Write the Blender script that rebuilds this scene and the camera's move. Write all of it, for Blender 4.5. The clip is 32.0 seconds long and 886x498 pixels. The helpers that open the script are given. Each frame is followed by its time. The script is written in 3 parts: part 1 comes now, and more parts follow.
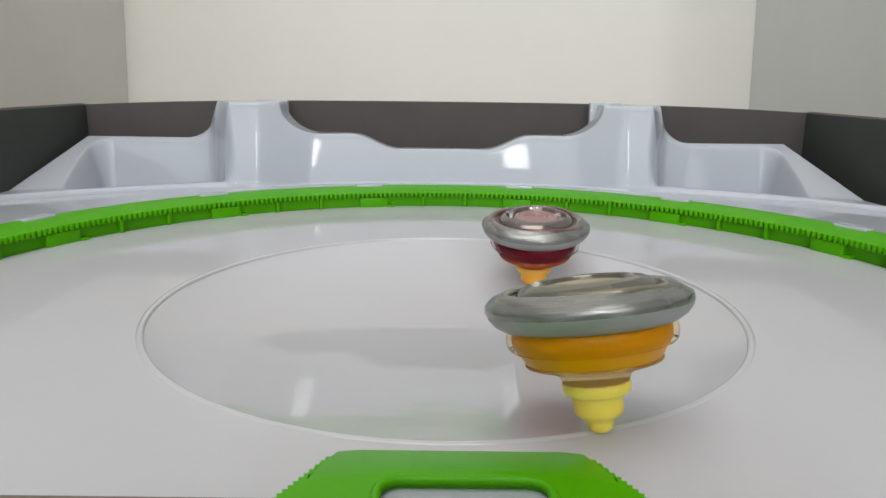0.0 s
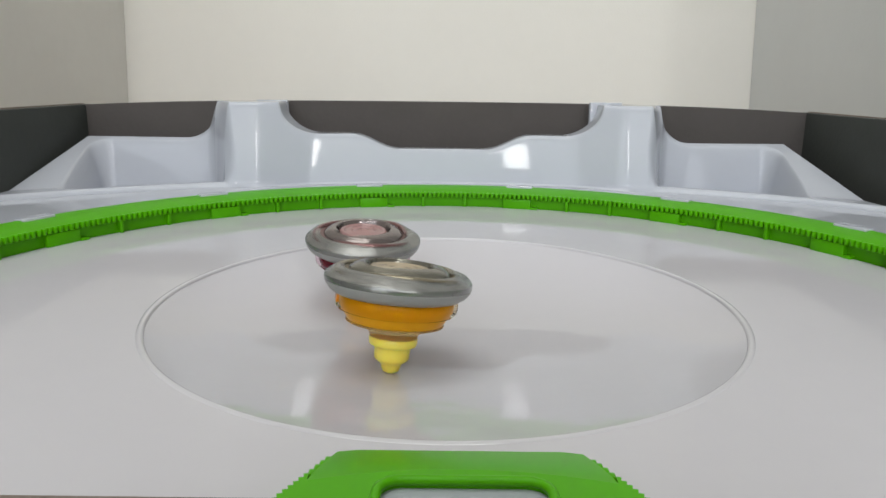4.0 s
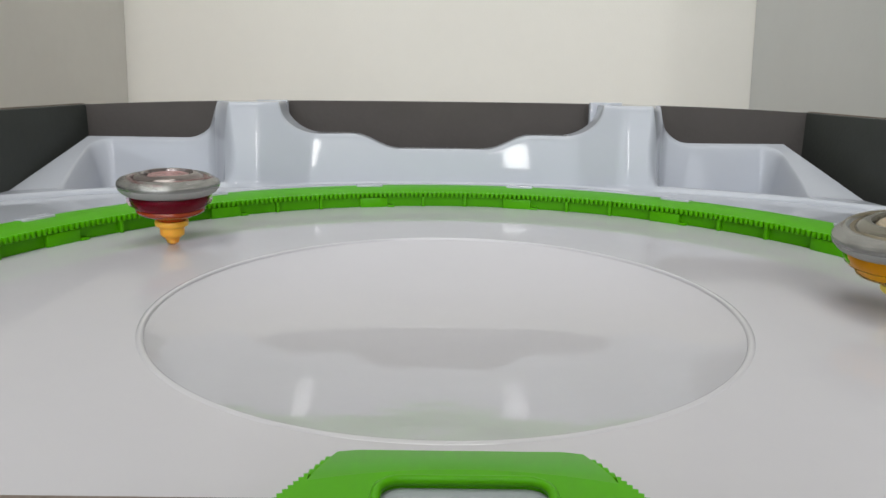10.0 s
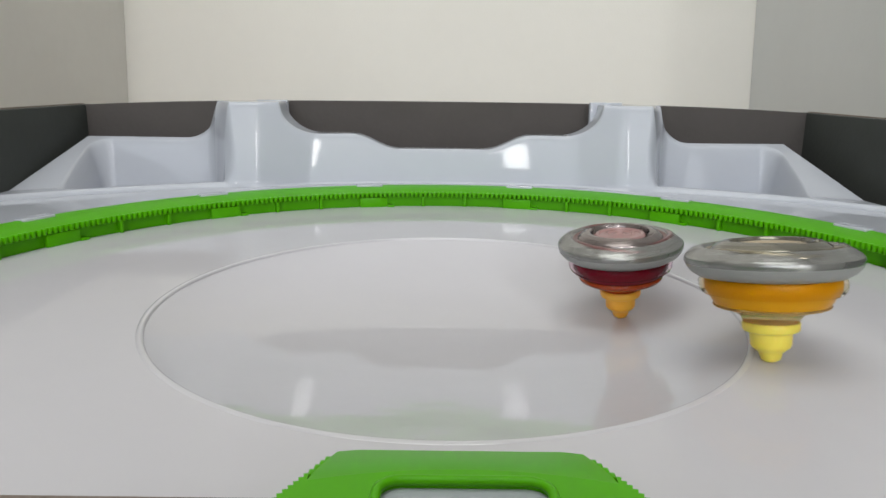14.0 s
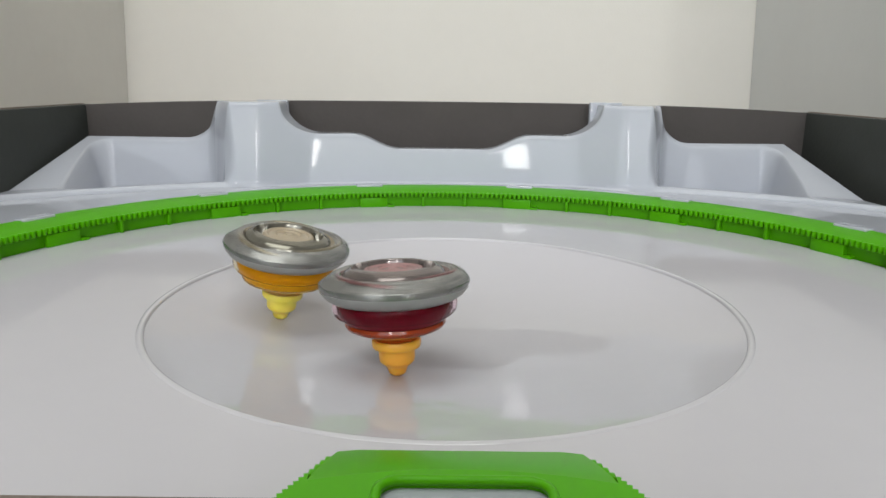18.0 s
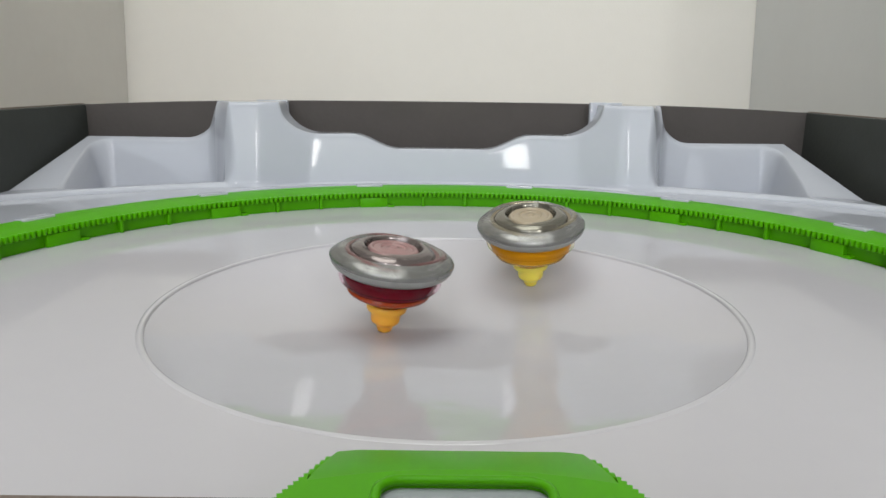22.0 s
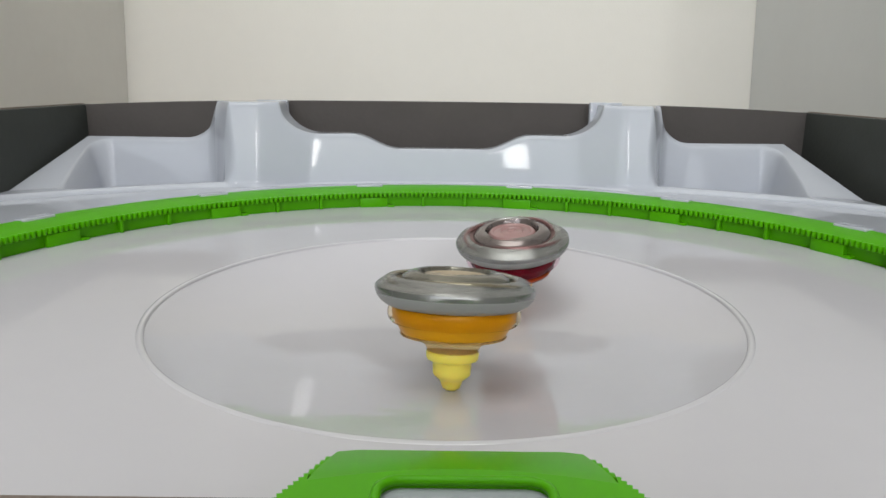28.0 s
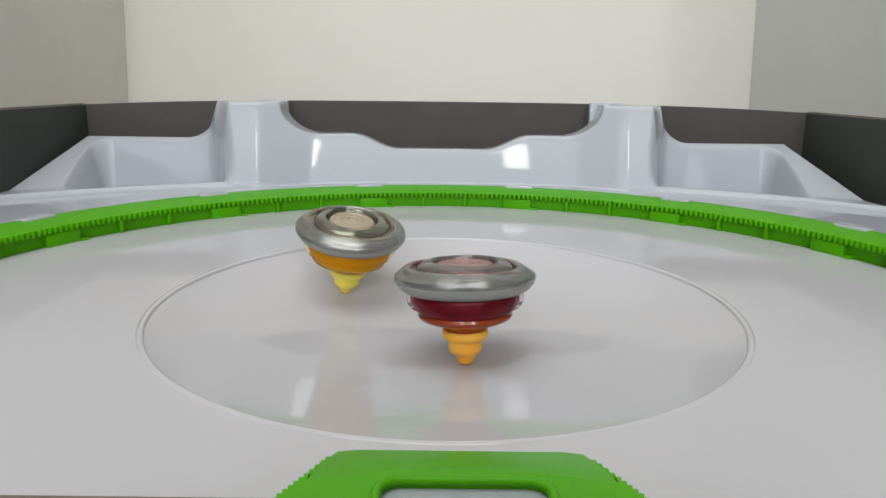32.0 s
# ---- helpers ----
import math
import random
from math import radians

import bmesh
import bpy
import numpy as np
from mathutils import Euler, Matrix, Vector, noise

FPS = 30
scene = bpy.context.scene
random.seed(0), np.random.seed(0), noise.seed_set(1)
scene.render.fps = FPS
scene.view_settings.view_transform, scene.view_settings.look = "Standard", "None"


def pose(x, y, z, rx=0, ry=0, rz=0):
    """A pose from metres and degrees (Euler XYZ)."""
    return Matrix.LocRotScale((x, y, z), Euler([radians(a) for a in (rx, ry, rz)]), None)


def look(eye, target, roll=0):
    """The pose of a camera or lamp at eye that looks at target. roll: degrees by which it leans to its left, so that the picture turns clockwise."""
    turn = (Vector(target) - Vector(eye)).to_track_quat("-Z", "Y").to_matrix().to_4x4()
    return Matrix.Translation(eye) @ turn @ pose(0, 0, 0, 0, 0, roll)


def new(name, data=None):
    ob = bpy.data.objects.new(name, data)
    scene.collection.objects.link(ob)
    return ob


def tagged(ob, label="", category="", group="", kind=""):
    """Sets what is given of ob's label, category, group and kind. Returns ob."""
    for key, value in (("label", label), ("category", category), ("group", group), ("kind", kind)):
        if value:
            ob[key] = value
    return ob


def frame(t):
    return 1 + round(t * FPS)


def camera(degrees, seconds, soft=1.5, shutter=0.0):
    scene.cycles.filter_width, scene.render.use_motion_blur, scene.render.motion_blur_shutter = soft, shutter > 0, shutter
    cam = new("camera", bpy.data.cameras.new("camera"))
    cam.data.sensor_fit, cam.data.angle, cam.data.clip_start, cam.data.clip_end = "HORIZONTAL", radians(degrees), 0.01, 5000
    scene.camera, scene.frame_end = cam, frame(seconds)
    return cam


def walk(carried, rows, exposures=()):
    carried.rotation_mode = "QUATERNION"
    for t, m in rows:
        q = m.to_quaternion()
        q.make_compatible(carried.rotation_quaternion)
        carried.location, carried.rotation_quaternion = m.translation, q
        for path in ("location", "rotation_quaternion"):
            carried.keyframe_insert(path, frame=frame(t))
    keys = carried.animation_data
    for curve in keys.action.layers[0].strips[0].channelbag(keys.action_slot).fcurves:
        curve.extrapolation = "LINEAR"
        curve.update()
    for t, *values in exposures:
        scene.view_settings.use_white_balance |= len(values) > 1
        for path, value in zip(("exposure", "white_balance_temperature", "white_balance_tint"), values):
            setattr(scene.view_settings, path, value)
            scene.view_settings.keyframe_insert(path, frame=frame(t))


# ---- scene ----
cam = camera(65.0, 32.0, soft=1.5, shutter=0.25)
EYE = Vector((-0.0011, -0.2411, 0.0775))
AIM = EYE + Vector((0, math.cos(radians(13.62)), -math.sin(radians(13.62))))
VIEW = look(EYE, AIM, 0.68)
walk(cam, [(0.0, VIEW), (32.0, VIEW)], exposures=[(0.0, 0.0), (32.0, 0.0)])

# ---- plan: metres, origin at the middle of the ridge circle ----
R = 0.102          # ridge circle
DISH = 0.225       # how far the dish tips a top that stands at the ridge
LEDGE = 0.0085
SIDE = 0.259
BACK = 0.252
TABLE = -0.045


def smooth01(a, b, x):
    t = min(1, max(0, (x - a) / (b - a)))
    return t * t * (3 - 2 * t)


DEEP, TILT, STEP = 0.0066, 0.065, 0.0002


def floor_z(r):
    """Height of the flat playing floor outside the dish at radius r."""
    return -0.024 * (min(r, 0.206) - R)


def dish_lean(y):
    """The part of the dish that is not round: it is deepest behind the middle."""
    return -DEEP - TILT * y + 2 * DEEP * max(0, y / R) ** 3


def dish_round(r):
    """The round part of the dish, a little fuller half way out."""
    return 0.975 * r * r + 0.125 * max(0, r - 0.0325) ** 2 - 0.42 * max(0, r - 0.0645) ** 2


def floor_at(x, y):
    """Height of the playing floor; its lowest point lies behind the middle."""
    r = math.hypot(x, y)
    if r >= R:
        return floor_z(r)
    rim = y / max(r, 1e-9) * R
    return dish_round(r) - dish_round(R) - STEP + dish_lean(y) - dish_lean(rim) * (r / R) ** 8


def floor_grade(r):
    """Tip of a top's axis towards the middle at radius r."""
    if r < R:
        return DISH * (r / R) / ((r / R) ** 2 + 0.01) ** 0.2
    return 0.0


# ---- light ----
world = bpy.data.worlds.new("world")
scene.world = world
world.use_nodes = True
sky = world.node_tree.nodes.new("ShaderNodeTexSky")
sky.sky_type, sky.sun_disc = "NISHITA", False
sky.sun_elevation, sky.sun_rotation = radians(40), radians(160)
back_node = world.node_tree.nodes["Background"]
back_node.inputs["Strength"].default_value = 0.10
world.node_tree.links.new(sky.outputs[0], back_node.inputs[0])


def added_light(x, y, z, w, h, target, watts, colour):
    """An area lamp added out of view and aimed at target."""
    lamp = bpy.data.lights.new("added_light", "AREA")
    lamp.shape, lamp.size, lamp.size_y, lamp.energy, lamp.color = "RECTANGLE", w, h, watts, colour
    ob = new("added_light", lamp)
    ob.matrix_world = look((x, y, z), target)
    return ob


# ---- materials ----
def material(name, colour, rough=0.4, metal=0.0, vary=0.06, scale=60.0, bump=0.0, bump_scale=400.0, coat=0.0, transmission=0.0, ior=1.46, rough_vary=0.0):
    m = bpy.data.materials.new(name)
    m.use_nodes = True
    nt = m.node_tree
    b = nt.nodes["Principled BSDF"]
    b.inputs["Roughness"].default_value = rough
    b.inputs["Metallic"].default_value = metal
    b.inputs["Coat Weight"].default_value = coat
    b.inputs["Transmission Weight"].default_value = transmission
    b.inputs["IOR"].default_value = ior
    co = nt.nodes.new("ShaderNodeTexCoord")
    n = nt.nodes.new("ShaderNodeTexNoise")
    n.inputs["Scale"].default_value, n.inputs["Detail"].default_value = scale, 6
    n2 = nt.nodes.new("ShaderNodeTexNoise")
    n2.inputs["Scale"].default_value, n2.inputs["Detail"].default_value = scale * 9, 3
    nt.links.new(co.outputs["Object"], n.inputs["Vector"])
    nt.links.new(co.outputs["Object"], n2.inputs["Vector"])
    add = nt.nodes.new("ShaderNodeMath")
    add.operation = "MULTIPLY_ADD"
    add.inputs[1].default_value = 0.35
    nt.links.new(n2.outputs["Fac"], add.inputs[0])
    nt.links.new(n.outputs["Fac"], add.inputs[2])
    ramp = nt.nodes.new("ShaderNodeMapRange")
    ramp.inputs["From Min"].default_value, ramp.inputs["From Max"].default_value = 0.35, 1.0
    ramp.inputs["To Min"].default_value, ramp.inputs["To Max"].default_value = 1 - vary, 1 + vary
    nt.links.new(add.outputs[0], ramp.inputs["Value"])
    mix = nt.nodes.new("ShaderNodeVectorMath")
    mix.operation = "SCALE"
    mix.inputs[0].default_value = colour
    nt.links.new(ramp.outputs[0], mix.inputs["Scale"])
    nt.links.new(mix.outputs[0], b.inputs["Base Color"])
    if rough_vary:
        rr = nt.nodes.new("ShaderNodeMapRange")
        rr.inputs["From Min"].default_value, rr.inputs["From Max"].default_value = 0.35, 1.0
        rr.inputs["To Min"].default_value, rr.inputs["To Max"].default_value = max(0.01, rough - rough_vary), rough + rough_vary
        nt.links.new(add.outputs[0], rr.inputs["Value"])
        nt.links.new(rr.outputs[0], b.inputs["Roughness"])
    if bump:
        n3 = nt.nodes.new("ShaderNodeTexNoise")
        n3.inputs["Scale"].default_value, n3.inputs["Detail"].default_value = bump_scale, 4
        nt.links.new(co.outputs["Object"], n3.inputs["Vector"])
        bp = nt.nodes.new("ShaderNodeBump")
        bp.inputs["Strength"].default_value, bp.inputs["Distance"].default_value = bump, 0.001
        nt.links.new(n3.outputs["Fac"], bp.inputs["Height"])
        nt.links.new(bp.outputs[0], b.inputs["Normal"])
    return m


WHITE_PLASTIC = material("white_plastic", (0.425, 0.443, 0.495), 0.04, vary=0.02, scale=14, rough_vary=0.015, ior=1.38)
FLOOR_PLASTIC = material("floor_plastic", (0.510, 0.500, 0.532), 0.018, vary=0.02, scale=14, rough_vary=0.008, ior=1.23, bump=0.1, bump_scale=38)
APRON_PLASTIC = material("apron_plastic", (0.510, 0.500, 0.532), 0.07, vary=0.02, scale=14, rough_vary=0.02, ior=1.25)
RIDGE_PLASTIC = material("ridge_plastic", (0.510, 0.500, 0.532), 0.04, vary=0.02, scale=14, ior=1.6)
GREEN = material("green_plastic", (0.074, 0.345, 0.0015), 0.32, vary=0.06, scale=40, ior=1.25)
DARK_CARD = material("dark_card", (0.070, 0.062, 0.059), 0.85, vary=0.10, scale=25, bump=0.15)
# tray sides: a greener card, its base darkened for the shade there
SIDE_SHADED_CARD = material("side_card_shaded", (0.042, 0.046, 0.043), 0.8, vary=0.12, scale=25, bump=0.15)
WALL_PAINT = material("wall_paint", (0.74, 0.72, 0.68), 0.85, vary=0.025, scale=9, bump=0.12, bump_scale=500)
# side panels: own tint, with their shade put into the base colour
LEFT_SHADED = material("left_panel_shaded", (0.67, 0.66, 0.63), 0.9, vary=0.04, scale=12, bump=0.2, bump_scale=350)
RIGHT_SHADED = material("right_panel_shaded", (0.63, 0.645, 0.645), 0.85, vary=0.03, scale=9, bump=0.12, bump_scale=500)
# tone of the added room, set by how much fill it bounces
ROOM_BOUNCE = material("room_bounce", (0.42, 0.41, 0.39), 0.9, vary=0.03, scale=2)
TABLE_WOOD = material("table_top", (0.30, 0.24, 0.19), 0.5, vary=0.15, scale=12)
STRIP_CARD = material("kraft_card", (0.17, 0.135, 0.115), 0.8, vary=0.1, scale=60)


def streaked_metal(name, colour, rough, metal):
    """Metal with fine relief streaks round the axis for spin-smeared highlights, blotches across them."""
    m = material(name, colour, rough, metal=metal, vary=0.16, scale=70, rough_vary=0.08)
    nt = m.node_tree
    b = nt.nodes["Principled BSDF"]
    co = nt.nodes.new("ShaderNodeTexCoord")
    flat = nt.nodes.new("ShaderNodeVectorMath")
    flat.operation = "MULTIPLY"
    flat.inputs[1].default_value = (1, 1, 0)
    nt.links.new(co.outputs["Object"], flat.inputs[0])
    length = nt.nodes.new("ShaderNodeVectorMath")
    length.operation = "LENGTH"
    nt.links.new(flat.outputs[0], length.inputs[0])
    spread = nt.nodes.new("ShaderNodeCombineXYZ")
    nt.links.new(length.outputs["Value"], spread.inputs[0])
    some = nt.nodes.new("ShaderNodeVectorMath")
    some.operation = "MULTIPLY_ADD"
    some.inputs[1].default_value = (0.07, 0.07, 0.25)
    nt.links.new(co.outputs["Object"], some.inputs[0])
    nt.links.new(spread.outputs[0], some.inputs[2])
    n = nt.nodes.new("ShaderNodeTexNoise")
    n.inputs["Scale"].default_value, n.inputs["Detail"].default_value = 900, 3
    nt.links.new(some.outputs[0], n.inputs["Vector"])
    bp = nt.nodes.new("ShaderNodeBump")
    bp.inputs["Strength"].default_value, bp.inputs["Distance"].default_value = 0.5, 0.0006
    nt.links.new(n.outputs["Fac"], bp.inputs["Height"])
    nt.links.new(bp.outputs[0], b.inputs["Normal"])
    return m


SILVER = streaked_metal("silver_metal", (0.275, 0.275, 0.268), 0.25, 0.72)
SILVER_DULL = material("silver_paint", (0.315, 0.32, 0.308), 0.42, metal=0.3, vary=0.08, scale=90)
FRAME_PAINT = material("panel_frame_paint", (0.75, 0.75, 0.73), 0.5)


# ---- mesh helpers ----
def mesh_of(name, bm, mat, smooth=True):
    bmesh.ops.recalc_face_normals(bm, faces=bm.faces)
    me = bpy.data.meshes.new(name)
    bm.to_mesh(me)
    bm.free()
    me.materials.append(mat)
    if smooth:
        me.shade_smooth()
        me.set_sharp_from_angle(angle=radians(38))
    return me


def part(name, bm, mat, parent, label="", smooth=True):
    ob = new(name, mesh_of(name, bm, mat, smooth))
    ob.parent = parent
    return tagged(ob, label)


def thing(name, label, category, group="", kind="", at=(0, 0, 0)):
    ob = new(name)
    ob.empty_display_size = 0.01
    ob.location = at
    return tagged(ob, label, category, group, kind)


def grid_mesh(rows, close=False):
    """A sheet through rows of points, all rows of one length."""
    bm = bmesh.new()
    vs = [[bm.verts.new(p) for p in row] for row in rows]
    n = len(vs[0])
    for a, b in zip(vs, vs[1:] + ([vs[0]] if close else [])):
        for i in range(n - 1):
            bm.faces.new((a[i], a[i + 1], b[i + 1], b[i]))
    return bm


def lathe(profile, steps=96, lobes=0, depth=0.0, phase=0.0):
    """A turned shape from (radius, height) points; lobes press the rim in and out."""
    rows = []
    for k in range(steps):
        a = 2 * math.pi * k / steps
        w = 1 + depth * math.cos(lobes * a + phase) if lobes else 1
        rows.append([(r * w * math.cos(a), r * w * math.sin(a), z) for r, z in profile])
    bm = grid_mesh(rows, close=True)
    bmesh.ops.remove_doubles(bm, verts=bm.verts, dist=1e-6)
    return bm


def box(bm, x0, x1, y0, y1, z0, z1, bevel=0.0, m=None):
    """Adds a box to bm, its edges rounded by bevel."""
    got = bmesh.ops.create_cube(bm, size=1.0, matrix=Matrix.Translation(((x0 + x1) / 2, (y0 + y1) / 2, (z0 + z1) / 2)) @ Matrix.Diagonal((x1 - x0, y1 - y0, z1 - z0, 1)))
    vs = got["verts"]
    if bevel:
        es = {e for v in vs for e in v.link_edges}
        r = bmesh.ops.bevel(bm, geom=list(es), offset=bevel, segments=2, affect="EDGES", profile=0.5)
        vs = list({v for f in r["faces"] for v in f.verts} | {v for v in vs if v.is_valid})
    if m is not None:
        bmesh.ops.transform(bm, matrix=m, verts=vs)
    return bm


# ---- the room round the toy ----
def structure(name, bm, mat, label, category):
    return tagged(new(name, mesh_of(name, bm, mat, False)), label, category, kind="structure")


ALC_B, ALC_L, ALC_R = 0.56, -0.344, 0.337      # the pale alcove's back and sides
bm = box(bmesh.new(), -1.8, 1.8, ALC_B, ALC_B + 0.04, TABLE, 1.9)
structure("wall_back", bm, WALL_PAINT, "plain off-white painted wall behind the toy arena", "wall")
# unseen height and near end are sized to shade the arena's left back
bm = box(bmesh.new(), ALC_L - 0.012, ALC_L, 0.05, ALC_B - 0.001, TABLE, 0.75)
for v in bm.verts:
    v.co.x += 0.045 * v.co.z - 0.016
structure("wall_left", bm, LEFT_SHADED, "off-white upright side panel beside the arena", "wall")
bm = box(bmesh.new(), ALC_R, ALC_R + 0.012, 0.08, ALC_B - 0.001, TABLE, 1.00)
for v in bm.verts:
    v.co.x += 0.043 * (0.17 - v.co.z)
structure("wall_right", bm, RIGHT_SHADED, "upright side panel beside the arena, its white greyed for shade", "wall")
bm = box(bmesh.new(), -1.8, 1.8, -2.2, 0.6, TABLE - 0.04, TABLE)
structure("floor", bm, TABLE_WOOD, "brown support surface under the toy arena", "floor")
# ceiling and room walls are unseen, added to enclose and bounce the light
bm = box(bmesh.new(), -1.8, 1.8, -2.2, 0.6, 1.9, 1.94)
structure("ceiling", bm, ROOM_BOUNCE, "unseen ceiling, added to bounce light", "ceiling")
for nm, x0, x1 in (("unseen_wall_left", -1.84, -1.8), ("unseen_wall_right", 1.8, 1.84)):
    structure(nm, box(bmesh.new(), x0, x1, -2.2, 0.6, TABLE, 1.9), ROOM_BOUNCE, "unseen room wall, added to bounce light", "wall")
# front wall, unseen and added: wide soft fill lamp, two narrow lamps as inferred windows
FRONT_LAMPS = ((-1.6, 1.1, 0.02, 1.78, -2.19, 26.5), (-0.42, -0.30, 0.75, 1.65, -2.17, 7), (0.66, 0.78, 0.75, 1.65, -2.17, 7))
bm = bmesh.new()
box(bm, -1.8, 1.8, -2.24, -2.2, TABLE, 0.02)
box(bm, -1.8, 1.8, -2.24, -2.2, 1.78, 1.9)
box(bm, -1.8, -1.6, -2.24, -2.2, 0.02, 1.78)
box(bm, 1.1, 1.8, -2.24, -2.2, 0.02, 1.78)
structure("unseen_wall_front", bm, ROOM_BOUNCE, "unseen room wall, added, open for the front fill lamp", "wall")
for x0, x1, z0, z1, y, watts in FRONT_LAMPS:
    added_light((x0 + x1) / 2, y, (z0 + z1) / 2, x1 - x0, z1 - z0, ((x0 + x1) / 2, 0, (z0 + z1) / 2), watts, (0.985, 1.0, 0.99))
# overhead lamp out of view, added for top light; its panel is assumed
panel = thing("overhead_fill", "unseen overhead light panel, added for top light", "ceiling light", at=(-0.25, -0.55, 1.90))
part("frame", box(bmesh.new(), -0.67, 0.67, -0.67, 0.67, -0.012, 0.0, 0.002), FRAME_PAINT, panel)
added_light(-0.25, -0.55, 1.885, 1.3, 1.3, (-0.25, -0.55, 0), 19.0, (0.97, 1.0, 0.955))

# dark card tray round the arena
TX, TY = 0.2605, 0.268
tray = thing("card_tray", "dark grey cardboard tray standing round the white arena", "tray", at=(0, 0, TABLE))


def tray_wall(parent, pts, height, mat=DARK_CARD, label=""):
    """A card wall along a line of plan points, its top edge by height(x)."""
    bm = bmesh.new()
    rows = []
    n = 40
    (xa, ya), (xb, yb) = pts
    dx, dy = xb - xa, yb - ya
    ln = math.hypot(dx, dy)
    ox, oy = -dy / ln * 0.004, dx / ln * 0.004
    for k in range(n + 1):
        x, y = xa + dx * k / n, ya + dy * k / n
        h = height(x) - TABLE
        rows.append([(x, y, 0.0), (x, y, h - 0.0004), (x + ox * 0.1, y + oy * 0.1, h), (x + ox * 0.9, y + oy * 0.9, h), (x + ox, y + oy, h - 0.0004), (x + ox, y + oy, 0.0)])
    return part("wall_panel", grid_mesh(rows), mat, parent, label)


tray_wall(tray, ((TX, TY), (-TX, TY)), lambda x: 0.0628 - 0.0050 * (abs(x) / TX) ** 3)
tray_wall(tray, ((-TX - 0.0005, TY + 0.004), (-TX - 0.0005, -0.30)), lambda x: 0.0580, SIDE_SHADED_CARD, "greenish card side, darkened for the shade on it")
tray_wall(tray, ((TX + 0.0005, -0.30), (TX + 0.0005, TY + 0.004)), lambda x: 0.0580, SIDE_SHADED_CARD, "greenish card side, darkened for the shade on it")

for sg in (-1, 1):
    x0, x1 = sorted((sg * (TX + 0.0007), sg * (TX + 0.0043)))
    part("raw_edge", box(bmesh.new(), x0, x1, -0.299, TY + 0.003, 0.0580 - TABLE, 0.0587 - TABLE, 0.0002), STRIP_CARD, tray, "thin brown raw card edge")

# ---- the arena ----
arena = thing("toy_arena", "glossy white plastic spinning-top arena with a green toothed rail", "toy arena")

rings = [R * 0.9915 * k / 84 for k in range(85)]
outer = [R * 1.04 + 0.0027 * k for k in range(39)]
dish_rows, apron_rows = [], []
for k in range(192):
    a = 2 * math.pi * k / 192
    c, d = math.cos(a), math.sin(a)
    dish_rows.append([(r * c, r * d, floor_at(r * c, r * d)) for r in rings] + [(R * 0.9955 * c, R * 0.9955 * d, -0.0026)])
    apron_rows.append([(R * 1.0035 * c, R * 1.0035 * d, -0.0026)] + [(r * c, r * d, floor_z(r)) for r in [R * 1.0062] + outer])
bowl = grid_mesh(dish_rows, close=True)
bmesh.ops.remove_doubles(bowl, verts=bowl.verts, dist=1e-6)
part("bowl", bowl, FLOOR_PLASTIC, arena, "glossy pale grey dished floor")
part("apron", grid_mesh(apron_rows, close=True), APRON_PLASTIC, arena, "pale grey flat floor round the dish")
RIDGE = [(R * 0.9905, -0.0008), (R * 0.9925, -0.00025), (R * 0.9950, 0.00008), (R * 0.9982, 0.0003), (R * 1.0012, 0.00038), (R * 1.0045, 0.00034), (R * 1.0085, 0.00024), (R * 1.0125, 0.00006), (R * 1.0155, -0.0002), (R * 1.0165, -0.0006)]
part("ridge", lathe(RIDGE, 192), RIDGE_PLASTIC, arena, "low rounded glossy ridge round the dish")


def curve_y(x):
    """Front line of the raised back part; the towers bulge forward."""
    q = (abs(x + 0.003) - 0.119) / 0.027
    bulge = 0.0060 * max(0, 1.2 - math.hypot(q, 0.28)) ** 1.35
    return 0.235 - 1.4 * x * x - bulge


def edge_r(a):
    """How far the flat ledge reaches in the direction a."""
    c, s = math.sin(a), math.cos(a)
    r = 0.224
    while r < 0.36:
        x, y = r * c, r * s
        if abs(x) > SIDE or y < -BACK or y > curve_y(x):
            break
        r += 0.0005
    return r


rows = []
for k in range(720):
    a = 2 * math.pi * k / 720
    ro = max(edge_r(a), 0.2275) + 0.0012
    c, s = math.sin(a), math.cos(a)
    rows.append([(r * c, r * s, z) for r, z in ((0.2235, 0.004), (0.2245, LEDGE - 0.0012), (0.2252, LEDGE), ((0.2252 + ro) / 2, LEDGE), (ro, LEDGE))])
part("ledge", grid_mesh(rows, close=True), WHITE_PLASTIC, arena)

# outer skirt
rows = []
for x, y in ((-SIDE, 0.1411), (-SIDE, -BACK), (SIDE, -BACK), (SIDE, 0.1411)):
    rows.append([(x, y, LEDGE), (x * 1.003, y * 1.003, TABLE)])
part("skirt", grid_mesh(rows), WHITE_PLASTIC, arena)

# raised back: wavy wall, two towers, two corner pockets
MID = -0.003
POCKET_R = 0.013


def top_z(u):
    """Height of the back wall's top edge at the distance u from its middle."""
    z = 0.0315 + 0.0100 * smooth01(0.030, 0.062, u)
    q = min(1, max(0, (u - 0.082) / 0.026))
    return z + 0.0210 * (1 - math.sqrt(max(0, 1 - q * q)))


def rim_z(u, right):
    """Height of a pocket's rear rim; it sweeps up into the tower."""
    q = min(1, max(0, (0.1735 - u) / 0.022 if right else (0.179 - u) / 0.024))
    return 0.0372 + 0.0253 * (1 - math.sqrt(max(0, 1 - q * q)))


